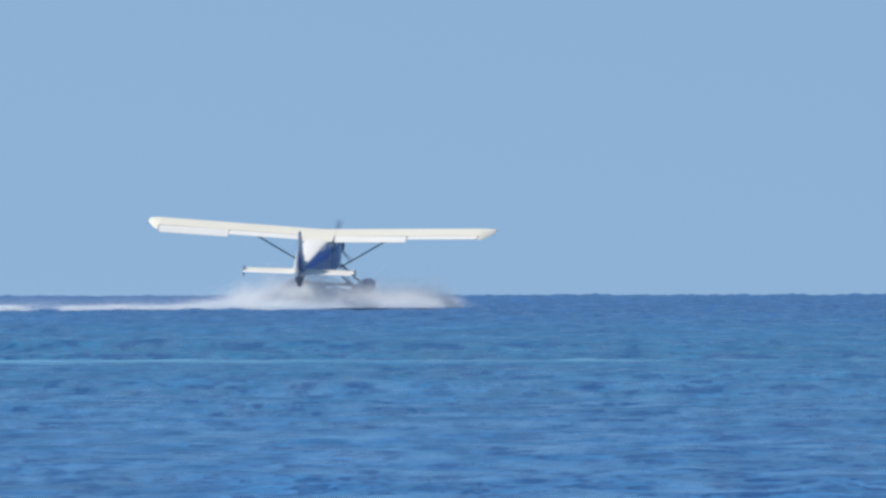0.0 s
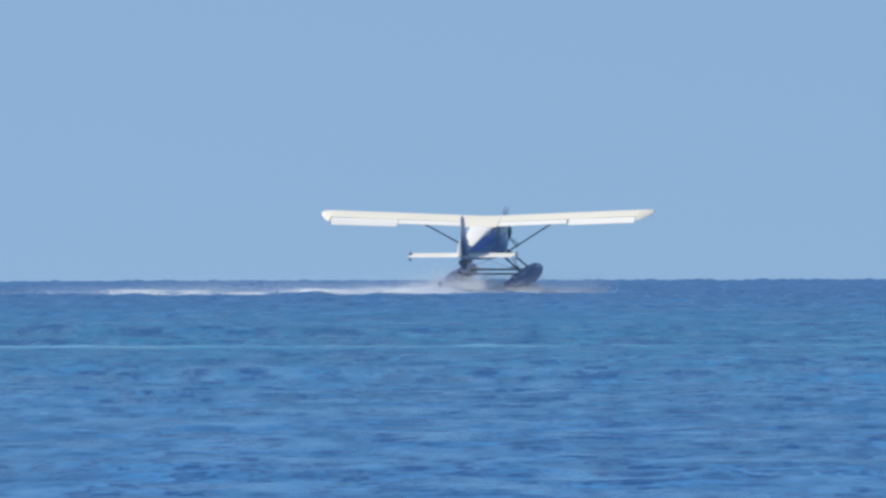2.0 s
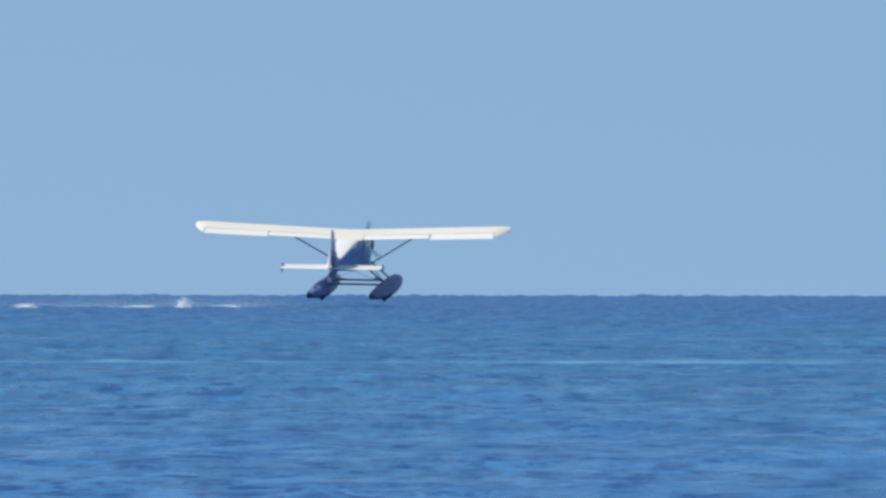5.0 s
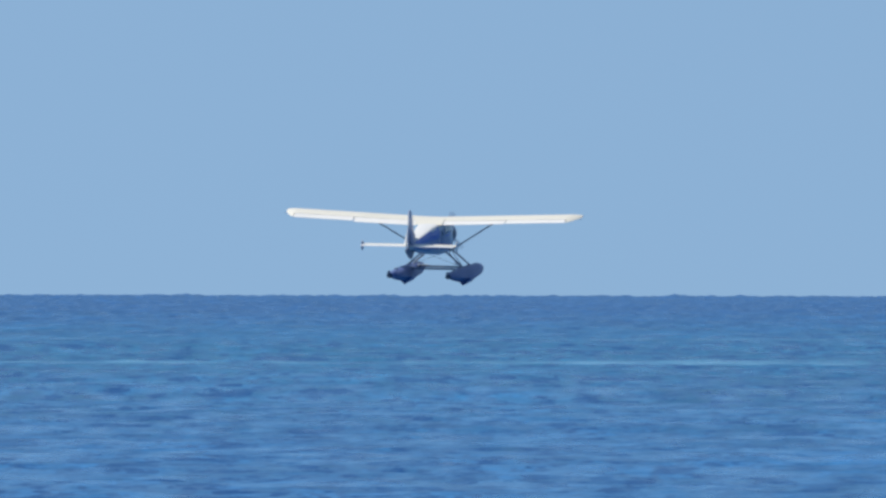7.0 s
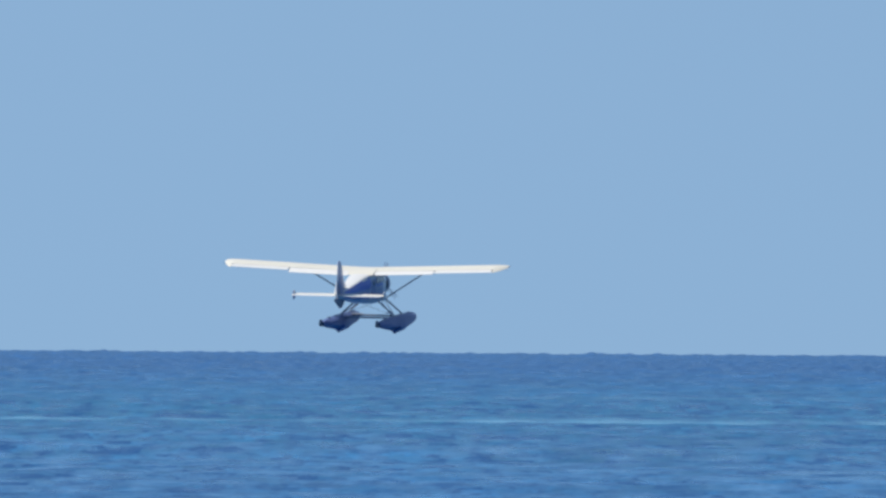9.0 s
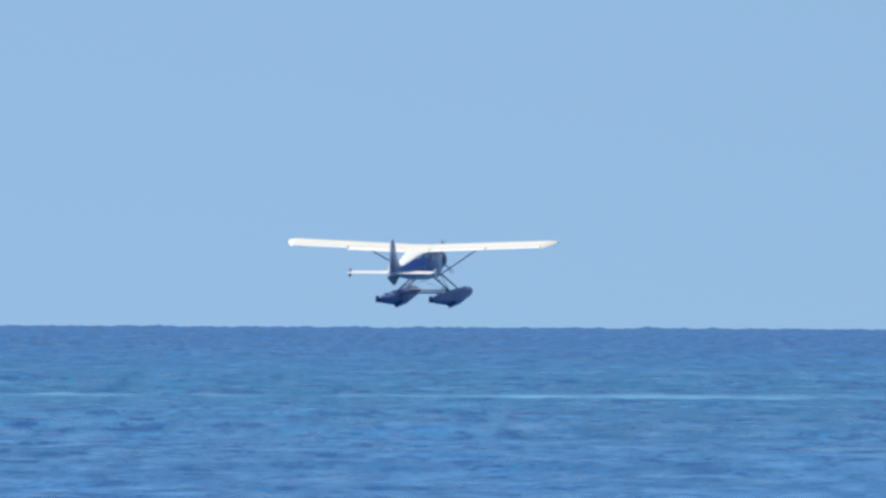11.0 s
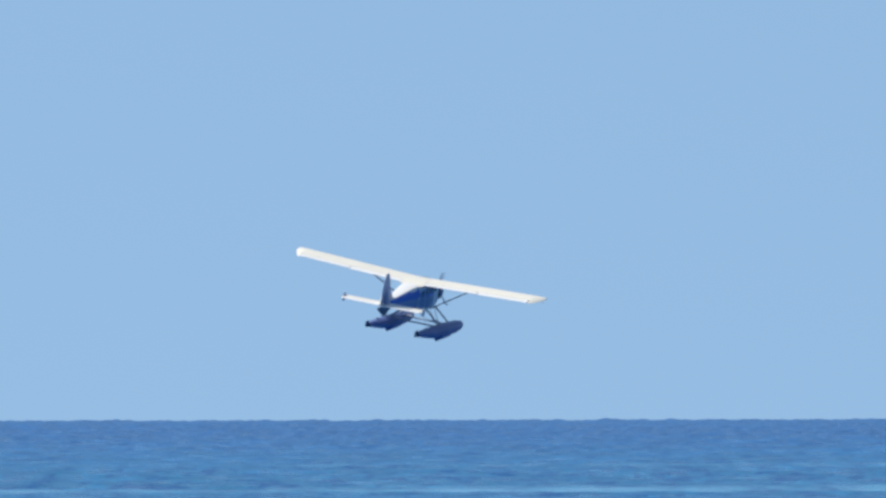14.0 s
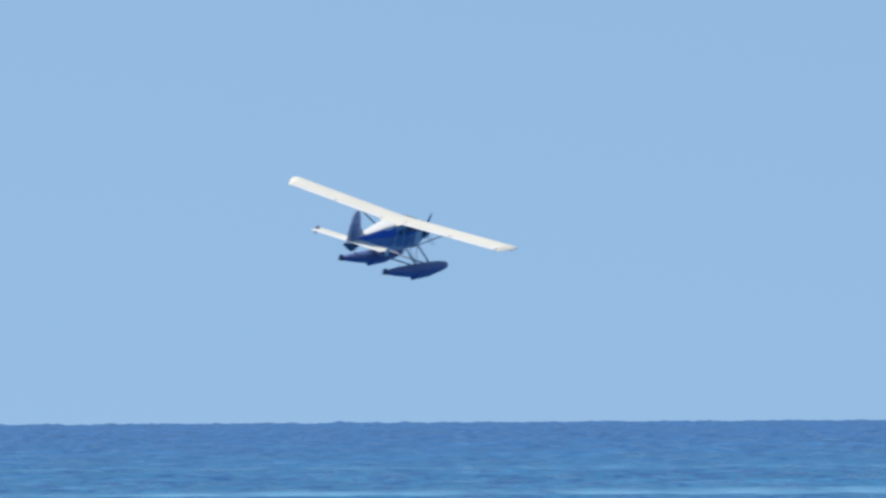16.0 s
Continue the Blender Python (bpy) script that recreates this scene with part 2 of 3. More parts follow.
    rip.inputs["Scale"].default_value, rip.inputs["Detail"].default_value = 3.5, 4
    l.new(tc.outputs["Object"], rip.inputs["Vector"])
    bp.inputs["Distance"].default_value = 0.10
    l.new(times(ruffle((1.9, 0.26, 1), 4, 0.85, 0.35), fade(between(250, 700, 9000, 9900), 0.45)), bp.inputs["Strength"])
    l.new(rip.outputs["Fac"], bp.inputs["Height"]), l.new(bp.outputs["Normal"], p.inputs["Normal"])
    return m


# ---- the sea ----
def sea_level(x, y):
    return -(x * x + y * y) / (2 * EARTH)


def build_sea():
    rng = np.random.default_rng(5)
    fine = np.radians(np.linspace(-2.4, 3.0, 640))
    rest = np.radians(np.linspace(3.0, 357.6, 60)[1:-1])
    az = np.concatenate([fine, rest])
    r, rs = 0.02, []
    while r < 4900:
        rs.append(r)
        r += 8.0 if r < 82 else 0.28 if r < 150 else 0.28 * (r / 150) ** 1.6
    rs = np.array(rs + [4900.0])
    A, D = np.meshgrid(az, rs)
    X, Y = D * np.sin(A), D * np.cos(A)
    Z = sea_level(X, Y)
    inside = np.arange(len(az)) < 640
    XF, YF = X[:, inside], Y[:, inside]
    H = np.zeros_like(XF)
    gust = 0.9 + 0.25 * np.sin(XF * 0.23 + 1.3 * np.sin(YF * 0.031)) * np.sin(YF * 0.047 + 0.9)
    calm = 1 - 0.75 * np.exp(-((YF - 313) / 7) ** 2) - 0.5 * np.exp(-((YF - 440) / 10) ** 2)
    for count, lo, hi, rms, spread, local in ((40, 0.30, 1.0, 0.0060, 0.55, True), (26, 1.0, 3.0, 0.0065, 0.45, True), (14, 10.0, 30.0, 0.022, 0.25, False)):
        part_h = np.zeros_like(H)
        for _ in range(count):
            lam = lo * (hi / lo) ** rng.random()
            way = rng.normal(radians(195), spread)
            k = 2 * math.pi / lam
            amp = (lam / hi) ** 0.8
            wave = np.sin(k * (XF * math.sin(way) + YF * math.cos(way)) + rng.random() * 6.283)
            part_h += amp * wave
        part_h *= rms / part_h.std()
        part_h += part_h * part_h / (rms * 6)          # sharper crests
        H += part_h * (gust * calm if local else 1)
    # beyond the shallows the open water is rougher
    outer = np.zeros_like(H)
    for _ in range(26):
        lam, way = 1.8 * 3.5 ** rng.random(), rng.normal(radians(195), 0.8)
        outer += np.sin(2 * math.pi / lam * (XF * math.sin(way) + YF * math.cos(way)) + rng.random() * 6.283) * lam ** 0.7
    H += outer * 0.052 / outer.std() * np.clip((D[:, inside] - 450) / 700, 0, 1) * (1 + np.clip((D[:, inside] - 1500) / 1200, 0, 1.6))
    edge = np.clip(np.minimum(np.arange(640), 639 - np.arange(640)) / 12.0, 0, 1)
    Z[:, inside] += H * edge * np.clip((D[:, inside] - 60) / 25, 0, 1)
    rows, cols = X.shape
    co = np.stack([X, Y, Z], -1).reshape(-1, 3)
    i = np.arange(rows - 1)[:, None] * cols
    j = np.arange(cols)[None, :]
    a, b = (i + j).ravel(), (i + (j + 1) % cols).ravel()
    quads = np.stack([a, b, b + cols, a + cols], 1)[:, ::-1]
    me = bpy.data.meshes.new("water")
    me.vertices.add(len(co)), me.loops.add(quads.size), me.polygons.add(len(quads))
    me.vertices.foreach_set("co", co.ravel().astype(np.float32))
    me.loops.foreach_set("vertex_index", quads.ravel().astype(np.int32))
    me.polygons.foreach_set("loop_start", np.arange(0, quads.size, 4, dtype=np.int32))
    me.polygons.foreach_set("use_smooth", np.ones(len(quads), dtype=bool))
    me.update(calc_edges=True)
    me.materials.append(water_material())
    return tagged(new("water", me), "blue-green sea with small wind ripples reaching the horizon", "sea", kind="structure")


water = build_sea()


# ---- building helpers ----
def part(name, bm, mat, parent, label="", at=None, smooth=True):
    me = bpy.data.meshes.new(name)
    bmesh.ops.recalc_face_normals(bm, faces=bm.faces)
    bm.to_mesh(me)
    bm.free()
    for f in me.polygons:
        f.use_smooth = smooth
    if smooth:
        me.set_sharp_from_angle(angle=radians(38))
    me.materials.append(mat)
    ob = new(name, me)
    ob.parent = parent
    if at is not None:
        ob.matrix_basis = at
    return tagged(ob, label)


def loft(rings, bm=None, cap=True):
    bm = bm or bmesh.new()
    vs = [[bm.verts.new(p) for p in ring] for ring in rings]
    n = len(rings[0])
    for a, b in zip(vs, vs[1:]):
        for i in range(n):
            bm.faces.new((a[i], a[(i + 1) % n], b[(i + 1) % n], b[i]))
    if cap:
        bm.faces.new(vs[0][::-1]), bm.faces.new(vs[-1])
    return bm


def tube(p, q, r, bm=None, flat=1.0, n=8):
    """A straight bar from p to q; flat stretches its section along the flight direction."""
    p, q = Vector(p), Vector(q)
    d = (q - p).normalized()
    fwd = Vector((0, 1, 0)) if abs(d.y) < 0.9 else Vector((1, 0, 0))
    u = (fwd - d * fwd.dot(d)).normalized()
    v = d.cross(u)
    ring = lambda c: [c + u * r * flat * math.cos(a) + v * r * math.sin(a) for a in (2 * math.pi * i / n for i in range(n))]
    return loft([ring(p), ring(q)], bm)


def box(x0, x1, y0, y1, z0, z1, bm=None, bevel=0.0):
    bm = bm or bmesh.new()
    made = bmesh.ops.create_cube(bm, size=1)["verts"]
    for v in made:
        v.co = Vector(((x0 + x1) / 2 + v.co.x * (x1 - x0), (y0 + y1) / 2 + v.co.y * (y1 - y0), (z0 + z1) / 2 + v.co.z * (z1 - z0)))
    if bevel:
        bmesh.ops.bevel(bm, geom=[e for e in bm.edges if e.verts[0] in made], offset=bevel, segments=2, affect="EDGES")
    return bm


def rounded(y, z0, z1, hw, power=3.2, n=28):
    """A rounded upright ring across the fuselage."""
    ring = []
    for i in range(n):
        a = 2 * math.pi * i / n
        c, s = math.cos(a), math.sin(a)
        ring.append((hw * math.copysign(abs(c) ** (2 / power), c), y, (z0 + z1) / 2 + (z1 - z0) / 2 * math.copysign(abs(s) ** (2 / power), s)))
    return ring


def foil(x, z, front, back, thick, camber=0.03, n=12, cut=1.0, rise=0.0, pivot=0.0):
    """A wing section at x; cut under 1 ends it at that share of the chord with a blunt rear."""
    chord = front - back
    up, low = [], []
    for i in range(n + 1):
        s = (1 - math.cos(math.pi * i / n)) / 2 * cut
        t = 5 * thick * (0.2969 * math.sqrt(s) - 0.126 * s - 0.3516 * s * s + 0.2843 * s ** 3 - 0.1015 * s ** 4)
        m = 4 * camber * s * (1 - s)
        up.append((x, front - chord * s, z + chord * (m + t)))
        low.append((x, front - chord * s, z + chord * (m - t)))
    return [(p, q, r + rise * (q - pivot)) for p, q, r in up + low[:0:-1]]


# ---- the seaplane ----
WING_Z, DIHEDRAL, HINGE, RISE = 3.11, 0.039, -0.96, 0.135
AFT = 0.56   # how far the wing sits behind the cabin's front
FUSELAGE = [  # y, bottom, top, half width
    (1.70, 1.76, 2.84, 0.50), (1.45, 1.66, 2.91, 0.54), (1.10, 1.57, 3.03, 0.58), (0.80, 1.53, 3.18, 0.61), (0.2, 1.52, 3.20, 0.64),
    (-0.7, 1.54, 3.14, 0.66), (-1.4, 1.60, 3.07, 0.60), (-2.2, 1.70, 2.98, 0.50), (-3.2, 1.84, 2.78, 0.37), (-4.2, 1.97, 2.60, 0.25),
    (-5.1, 2.08, 2.46, 0.14), (-5.75, 2.16, 2.38, 0.06)]
SQUARE = 5.5   # how boxy the cabin's section is


def body_at(y):
    for a, b in zip(FUSELAGE, FUSELAGE[1:]):
        if a[0] >= y >= b[0]:
            k = (a[0] - y) / (a[0] - b[0])
            return [p + (q - p) * k for p, q in zip(a, b)]
    return FUSELAGE[-1]


def side_panel(y0, y1, f0, f1, side, out, power=SQUARE, slant=0.0):
    """A thin curved sheet hugging one side of the fuselage, from share f0 to f1 of its height."""
    rings = []
    for i in range(7):
        y = y0 + (y1 - y0) * i / 6
        col_in, col_out = [], []
        for j in range(6):
            f = f0 + (f1 - f0) * j / 5
            yy = y + slant * (f - f0)
            _, zb, zt, hw = body_at(yy)
            s = 2 * f - 1
            x = hw * (1 - min(0.999, abs(s)) ** power) ** (1 / power)
            z = zb + (zt - zb) * f
            col_out.append((side * (x + out), yy, z))
            col_in.append((side * (x - 0.02), yy, z))
        rings.append(col_out + col_in[::-1])
    return loft(rings)


def float_mesh():
    """One float: flat deck, rounded chines, V bottom with a step, upswept bow."""
    rings = []
    for y, deck, chine, keel, hw in ((3.30, 0.74, 0.70, 0.64, 0.05), (3.18, 0.80, 0.65, 0.52, 0.17), (2.9, 0.84, 0.57, 0.38, 0.27), (2.4, 0.87, 0.48, 0.24, 0.33),
                                     (1.7, 0.88, 0.40, 0.13, 0.36), (0.8, 0.88, 0.35, 0.07, 0.37), (-0.30, 0.87, 0.33, 0.05, 0.37), (-0.34, 0.87, 0.42, 0.18, 0.36),
                                     (-1.3, 0.85, 0.47, 0.29, 0.33), (-2.3, 0.82, 0.54, 0.42, 0.27), (-3.0, 0.79, 0.60, 0.53, 0.20), (-3.3, 0.77, 0.64, 0.58, 0.15)):
        side = deck - (deck - chine) * 0.35
        rings.append([(0, y, keel), (hw * 0.55, y, keel + (chine - keel) * 0.62), (hw, y, chine), (hw * 1.02, y, side), (hw * 0.92, y, deck - 0.09), (hw * 0.58, y, deck + 0.015), (0, y, deck + 0.05),
                      (-hw * 0.58, y, deck + 0.015), (-hw * 0.92, y, deck - 0.09), (-hw * 1.02, y, side), (-hw, y, chine), (-hw * 0.55, y, keel + (chine - keel) * 0.62)])
    bm = loft(rings)
    return bm


def build_seaplane():
    plane = tagged(new("seaplane"), "white single-engined high-wing seaplane with grey floats", "seaplane")
    # fuselage, lighter on top
    part("fuselage", loft([rounded(y, b, t, w, SQUARE) for y, b, t, w in FUSELAGE]), WHITE, plane, "white painted metal fuselage")
    for side in (1, -1):
        part("side_stripe", side_panel(1.6, -5.0, 0.52, 0.93, side, 0.006), BLUE, plane, "broad blue stripe")
        part("side_skirt", side_panel(1.6, -5.0, 0.06, 0.52, side, 0.005), SIDE, plane, "grey lower side with shade in its colour")
        for y0, y1, slant in ((1.05, 0.70, 0.2), (0.62, -0.02, 0.0), (-0.12, -0.68, 0.0)):
            part("cabin_window", side_panel(y0, y1, 0.62, 0.86, side, 0.016, slant=-slant), GLASS, plane, "dark cabin window")
        # white on the sunlit left, the shade-tinted grey on the right
        part("cabin_door", side_panel(-0.75, -1.45, 0.16, 0.80, side, 0.012), WHITE if side < 0 else SIDE, plane, "cabin door")
        part("round_window", side_panel(-1.0, -1.25, 0.60, 0.74, side, 0.02), GLASS, plane, "small dark window")
    part("windscreen", loft([rounded(y, b, t, w, 3.0) for y, b, t, w in ((1.50, 2.62, 2.93, 0.54), (1.12, 2.66, 3.06, 0.59), (0.81, 2.75, 3.21, 0.62))]), GLASS, plane, "dark windscreen")
    # engine
    cz = 2.34
    circle = lambda y, r, z=cz: [(r * math.cos(a), y, z + r * math.sin(a)) for a in (2 * math.pi * i / 28 for i in range(28))]
    cowl = part("cowling", loft([circle(1.66, 0.50), circle(1.78, 0.535), circle(2.15, 0.53), circle(2.42, 0.49), circle(2.56, 0.42), circle(2.54, 0.36), circle(2.2, 0.38)], cap=False), SIDE, plane, "rounded engine cowling")
    part("cowl_rim", loft([circle(1.50, 0.550), circle(1.50, 0.48), circle(1.92, 0.48), circle(1.92, 0.542), circle(1.50, 0.550)], cap=False), BLACK, cowl, "sooty black band at the cowling's rear")
    part("nose_ring", loft([circle(2.36, 0.515), circle(2.50, 0.465), circle(2.58, 0.41), circle(2.56, 0.355)], cap=False), BLACK, cowl, "black nose ring")
    bm = loft([circle(2.25, 0.14), circle(2.58, 0.12)])
    for i in range(9):
        a = 2 * math.pi * i / 9
        tube((0.12 * math.cos(a), 2.30, cz + 0.12 * math.sin(a)), (0.35 * math.cos(a), 2.30, cz + 0.35 * math.sin(a)), 0.07, bm)
    part("engine", bm, BLACK, cowl, "radial engine cylinders")
    part("exhaust_pipe", tube((0.25, 1.75, 1.80), (0.27, 1.15, 1.53), 0.06), BLACK, plane, "sooty exhaust pipe")
    prop = part("propeller", loft([[(r * math.cos(a), y, r * math.sin(a)) for a in (2 * math.pi * i / 16 for i in range(16))] for r, y in ((0.13, 0.0), (0.13, 0.10), (0.09, 0.20), (0.02, 0.26))]),
                METAL, plane, "metal propeller hub", pose(0, 2.6, cz))
    for k in range(3):
        rings = []
        for r, c, tw in ((0.10, 0.05, 60), (0.35, 0.065, 45), (0.65, 0.065, 30), (0.92, 0.05, 22), (1.05, 0.03, 18)):
            ca, sa = math.cos(radians(tw)), math.sin(radians(tw))
            rings.append([(c * u * ca - w * sa, 0.05 + c * u * sa + w * ca, r) for u, w in ((-1, 0), (-0.3, 0.018), (0.5, 0.016), (1, 0), (0.5, -0.008), (-0.3, -0.008))])
        part("blade", loft(rings), PROP, prop, "pale grey blade", pose(0, 0, 0, 0, 120 * k, 0))
    # wing
    wing_z = lambda x: WING_Z + abs(x) * DIHEDRAL
    xs = (-6.74, -5, -3, -1, 0, 1, 3, 5, 6.74)
    wing = part("wing", loft([foil(x, wing_z(x), 0.82 - AFT, -0.80 - AFT, 0.13, cut=0.745, rise=RISE, pivot=-AFT) for x in xs]), CREAM, plane, "long straight white wing")
    for side in (1, -1):
        tip = [foil(side * x, wing_z(x) - d, f - AFT, b - AFT, t, rise=RISE, pivot=-AFT) for x, f, b, t, d in ((6.74, 0.82, -0.80, 0.13, 0.0), (6.84, 0.82, -0.70, 0.13, 0.0), (7.04, 0.82, -0.36, 0.14, 0.0), (7.22, 0.80, 0.04, 0.15, 0.0), (7.31, 0.74, 0.30, 0.13, 0.0))]
        part("wing_tip", loft(tip), CREAM, wing, "raked wing tip")
        part("tip_light", loft([[(side * 7.30 + 0.03 * math.cos(a) * (1 - abs(k)), 0.1 - AFT + 0.09 * k, wing_z(7.3) - 0.02 + 0.03 * math.sin(a) * (1 - abs(k) * 0.7)) for a in (2 * math.pi * i / 8 for i in range(8))] for k in (-0.9, 0, 0.9)]), METAL, wing, "small tip light")
    part("wing_root", loft([foil(x, wing_z(0.3) + 0.012, 0.80 - AFT, -0.95 - AFT, 0.125, rise=RISE * 0.9, pivot=-AFT) for x in (-0.67, -0.3, 0.3, 0.67)]), CREAM, wing, "white fairing over the cabin roof")
    panels = {}
    for name, x0, x1 in (("flap", 0.68, 3.72), ("aileron", 3.78, 6.70)):
        for side in (1, -1):
            zz = wing_z((x0 + x1) / 2)
            rings = []
            for x in (x0, (x0 + x1) / 2, x1):
                dz = wing_z(x) - zz
                rings.append([(side * x, 0.02, dz + 0.045), (side * x, -0.05, dz + 0.062), (side * x, -0.2, dz + 0.042), (side * x, -0.43, dz + 0.004),
                              (side * x, -0.43, dz - 0.004), (side * x, -0.2, dz - 0.012), (side * x, -0.05, dz - 0.02), (side * x, 0.02, dz - 0.01)])
            panels[name, side] = part(name, loft(rings), WHITE, plane, "bright white hinged " + name, pose(0, HINGE, zz + 0.032 + (HINGE + AFT) * RISE))
            for x in (x0 + 0.3, x1 - 0.3):
                part("hinge_bracket", box(side * x - 0.015, side * x + 0.015, -0.10, 0.06, -0.055, 0.0), METAL, panels[name, side], "small hinge bracket", smooth=False)
    # wing struts
    for side in (1, -1):
        part("wing_strut", tube((side * 0.60, 0.50, 1.62), (side * 3.1, -0.20, wing_z(3.1) - 0.06), 0.031, flat=2.0), DARK, plane, "dark wing strut")
    # tail
    rings = [foil(x, 2.31, -4.70 - 0.10 * abs(x) / 2.3, -5.62, 0.10, camber=0) for x in (-2.25, -1.2, 0, 1.2, 2.25)]
    tips = lambda s: foil(s * 2.36, 2.31, -5.0, -5.55, 0.07, camber=0)
    stab = part("tailplane", loft([tips(-1)] + rings + [tips(1)]), CREAM, plane, "white tailplane")
    for side in (1, -1):
        x0, x1 = side * 0.12, side * 2.28
        part("elevator", loft([[(x, -5.62, 2.345), (x, -5.80, 2.325), (x, -5.98, 2.302), (x, -5.98, 2.295), (x, -5.80, 2.285), (x, -5.62, 2.275)] for x in (x0, (x0 + x1) / 2, x1)]), WHITE, stab, "white elevator")
        prof = [(-5.05, 2.30), (-5.12, 2.46), (-5.34, 2.52), (-5.50, 2.46), (-5.52, 2.14), (-5.36, 2.04), (-5.15, 2.10)]
        part("finlet", loft([[(side * 2.33 + w, y, z) for y, z in prof] for w in (-0.014, 0.014)]), FIN if side < 0 else WHITE, stab, "small grey end fin" if side < 0 else "small white end fin", smooth=False)
    outline = ((-4.15, 2.60), (-4.52, 2.86), (-4.74, 3.24), (-4.90, 3.70), (-5.08, 3.93), (-5.26, 4.03), (-5.38, 4.00), (-5.46, 3.4), (-5.46, 2.40), (-4.6, 2.46))
    mid = (sum(p[0] for p in outline) / 10, sum(p[1] for p in outline) / 10)
    shrink = lambda k: [(mid[0] + (y - mid[0]) * k, mid[1] + (z - mid[1]) * k) for y, z in outline]
    part("fin", loft([[(w, y, z) for y, z in shrink(k)] for w, k in ((-0.052, 0.72), (-0.036, 0.9), (-0.010, 1.0), (0.010, 1.0), (0.036, 0.9), (0.052, 0.72))]), FIN, plane, "pale blue-grey upright fin")
    rud = ((-5.47, 3.99), (-5.58, 3.98), (-5.80, 3.72), (-5.98, 3.20), (-6.04, 2.70), (-5.98, 2.38), (-5.84, 2.24), (-5.62, 2.20), (-5.47, 2.40))
    part("rudder", loft([[(w, (y + 5.47) * k - 5.47, z) for y, z in rud] for w, k in ((-0.034, 0.45), (-0.010, 1.0), (0.010, 1.0), (0.034, 0.45))]), FIN, plane, "pale blue-grey rudder", pose(0, -5.47, 0, 0, 0, 8) @ pose(0, 5.47, 0))
    for side in (1, -1):
        rings = [[(0.0, -5.50, z), (side * w * 0.55, -5.56, z), (side * w, -5.40, z), (side * w * 0.9, -5.05, z), (side * w * 0.4, -4.65 - k, z), (0.0, -4.45 - k, z)]
                 for z, w, k in ((2.34, 0.25, 0.0), (2.60, 0.20, 0.08), (2.95, 0.13, 0.2), (3.25, 0.06, 0.32), (3.42, 0.022, 0.42))]
        # right half is the same white, its shade painted in with SIDE
        part("fin_fairing", loft(rings), WHITE if side < 0 else SIDE, plane, "white flared fairing at the foot of the fin" if side < 0 else "flared fairing at the foot of the fin, right half painted as shade")
    part("fin_patch", box(-0.057, 0.057, -5.10, -4.86, 3.05, 3.26), BLUE, plane, "blue patch on the fin", smooth=False)
    vent = ((-4.25, 1.98), (-4.85, 1.66), (-5.20, 1.64), (-5.62, 1.82), (-6.22, 2.12), (-6.05, 2.19), (-5.70, 2.17), (-5.0, 2.10))
    part("ventral_fin", loft([[(w, y, z) for y, z in vent] for w in (-0.025, 0.025)]), DARK, plane, "dark fin under the tail", smooth=False)
    # floats and their struts
    for side in (1, -1):
        cx = side * 1.45
        hull = part("float", float_mesh(), FLOAT, plane, "grey aluminium float", pose(cx, 0, 0))
        part("keel_strip", tube((0, 1.7, 0.13), (0, -0.30, 0.045), 0.02, n=6), KEEL, hull, "dark keel strip")
        part("bow_bumper", box(-0.07, 0.07, 3.24, 3.38, 0.63, 0.77, bevel=0.03), BLACK, hull, "black rubber bow bumper")
        part("water_rudder", box(-0.02, 0.02, -3.72, -3.30, 0.60, 0.92, bevel=0.008), DARK, hull, "dark raised water rudder")
        part("rudder_post", box(-0.13, 0.13, -3.44, -3.26, 0.57, 0.80, bevel=0.05), DARK, hull, "dark stern post")
        for y in (2.4, 1.0, -0.6, -2.0):
            part("hatch_cover", loft([[(0.09 * math.cos(a), y + 0.09 * math.sin(a), z) for a in (2 * math.pi * i / 12 for i in range(12))] for z in (0.80, 0.945 if y < 2 else 0.935)]), METAL, hull, "round metal hatch")
        for y0, y1 in ((1.30, 1.35), (-0.15, -0.10)):
            part("float_strut", tube((side * 0.52, y0, 1.68), (side * 1.38, y1, 0.93), 0.040, flat=1.7), STRUT, plane, "grey float strut")
        part("brace_strut", tube((side * 0.52, 1.22, 1.62), (side * 1.36, 0.0, 0.94), 0.018, flat=1.3), STRUT, plane, "thin diagonal brace")
        part("boarding_step", box(side * 0.92 - 0.05, side * 0.92 + 0.28, 0.18, 0.42, 1.02, 1.06, bevel=0.012), METAL, plane, "metal boarding step")
        part("step_ladder", tube((side * 0.62, 0.3, 1.58), (side * 1.1, 0.3, 0.95), 0.02), METAL, plane, "thin metal ladder rail")
    for y in (1.35, -0.10):
        part("spreader_bar", tube((-1.40, y, 0.80), (1.40, y, 0.80), 0.045, flat=1.5), STRUT, plane, "grey spreader bar between the floats")
    # added white plate: the sunlight on the left of the front bar
    part("sunlit_bar_plate", box(-1.22, -0.62, 1.24, 1.50, 0.85, 0.88, bevel=0.01), WHITE, plane, "short white plate standing in for the sunlit stretch of the spreader bar", smooth=False)
    for s in (1, -1):
        part("bracing_wire", tube((s * 0.5, -0.15, 1.6), (-s * 1.3, -0.10, 0.93), 0.008, n=5), DARK, plane, "thin bracing wire")
    return plane, prop, panels


seaplane, propeller, panels = build_seaplane()


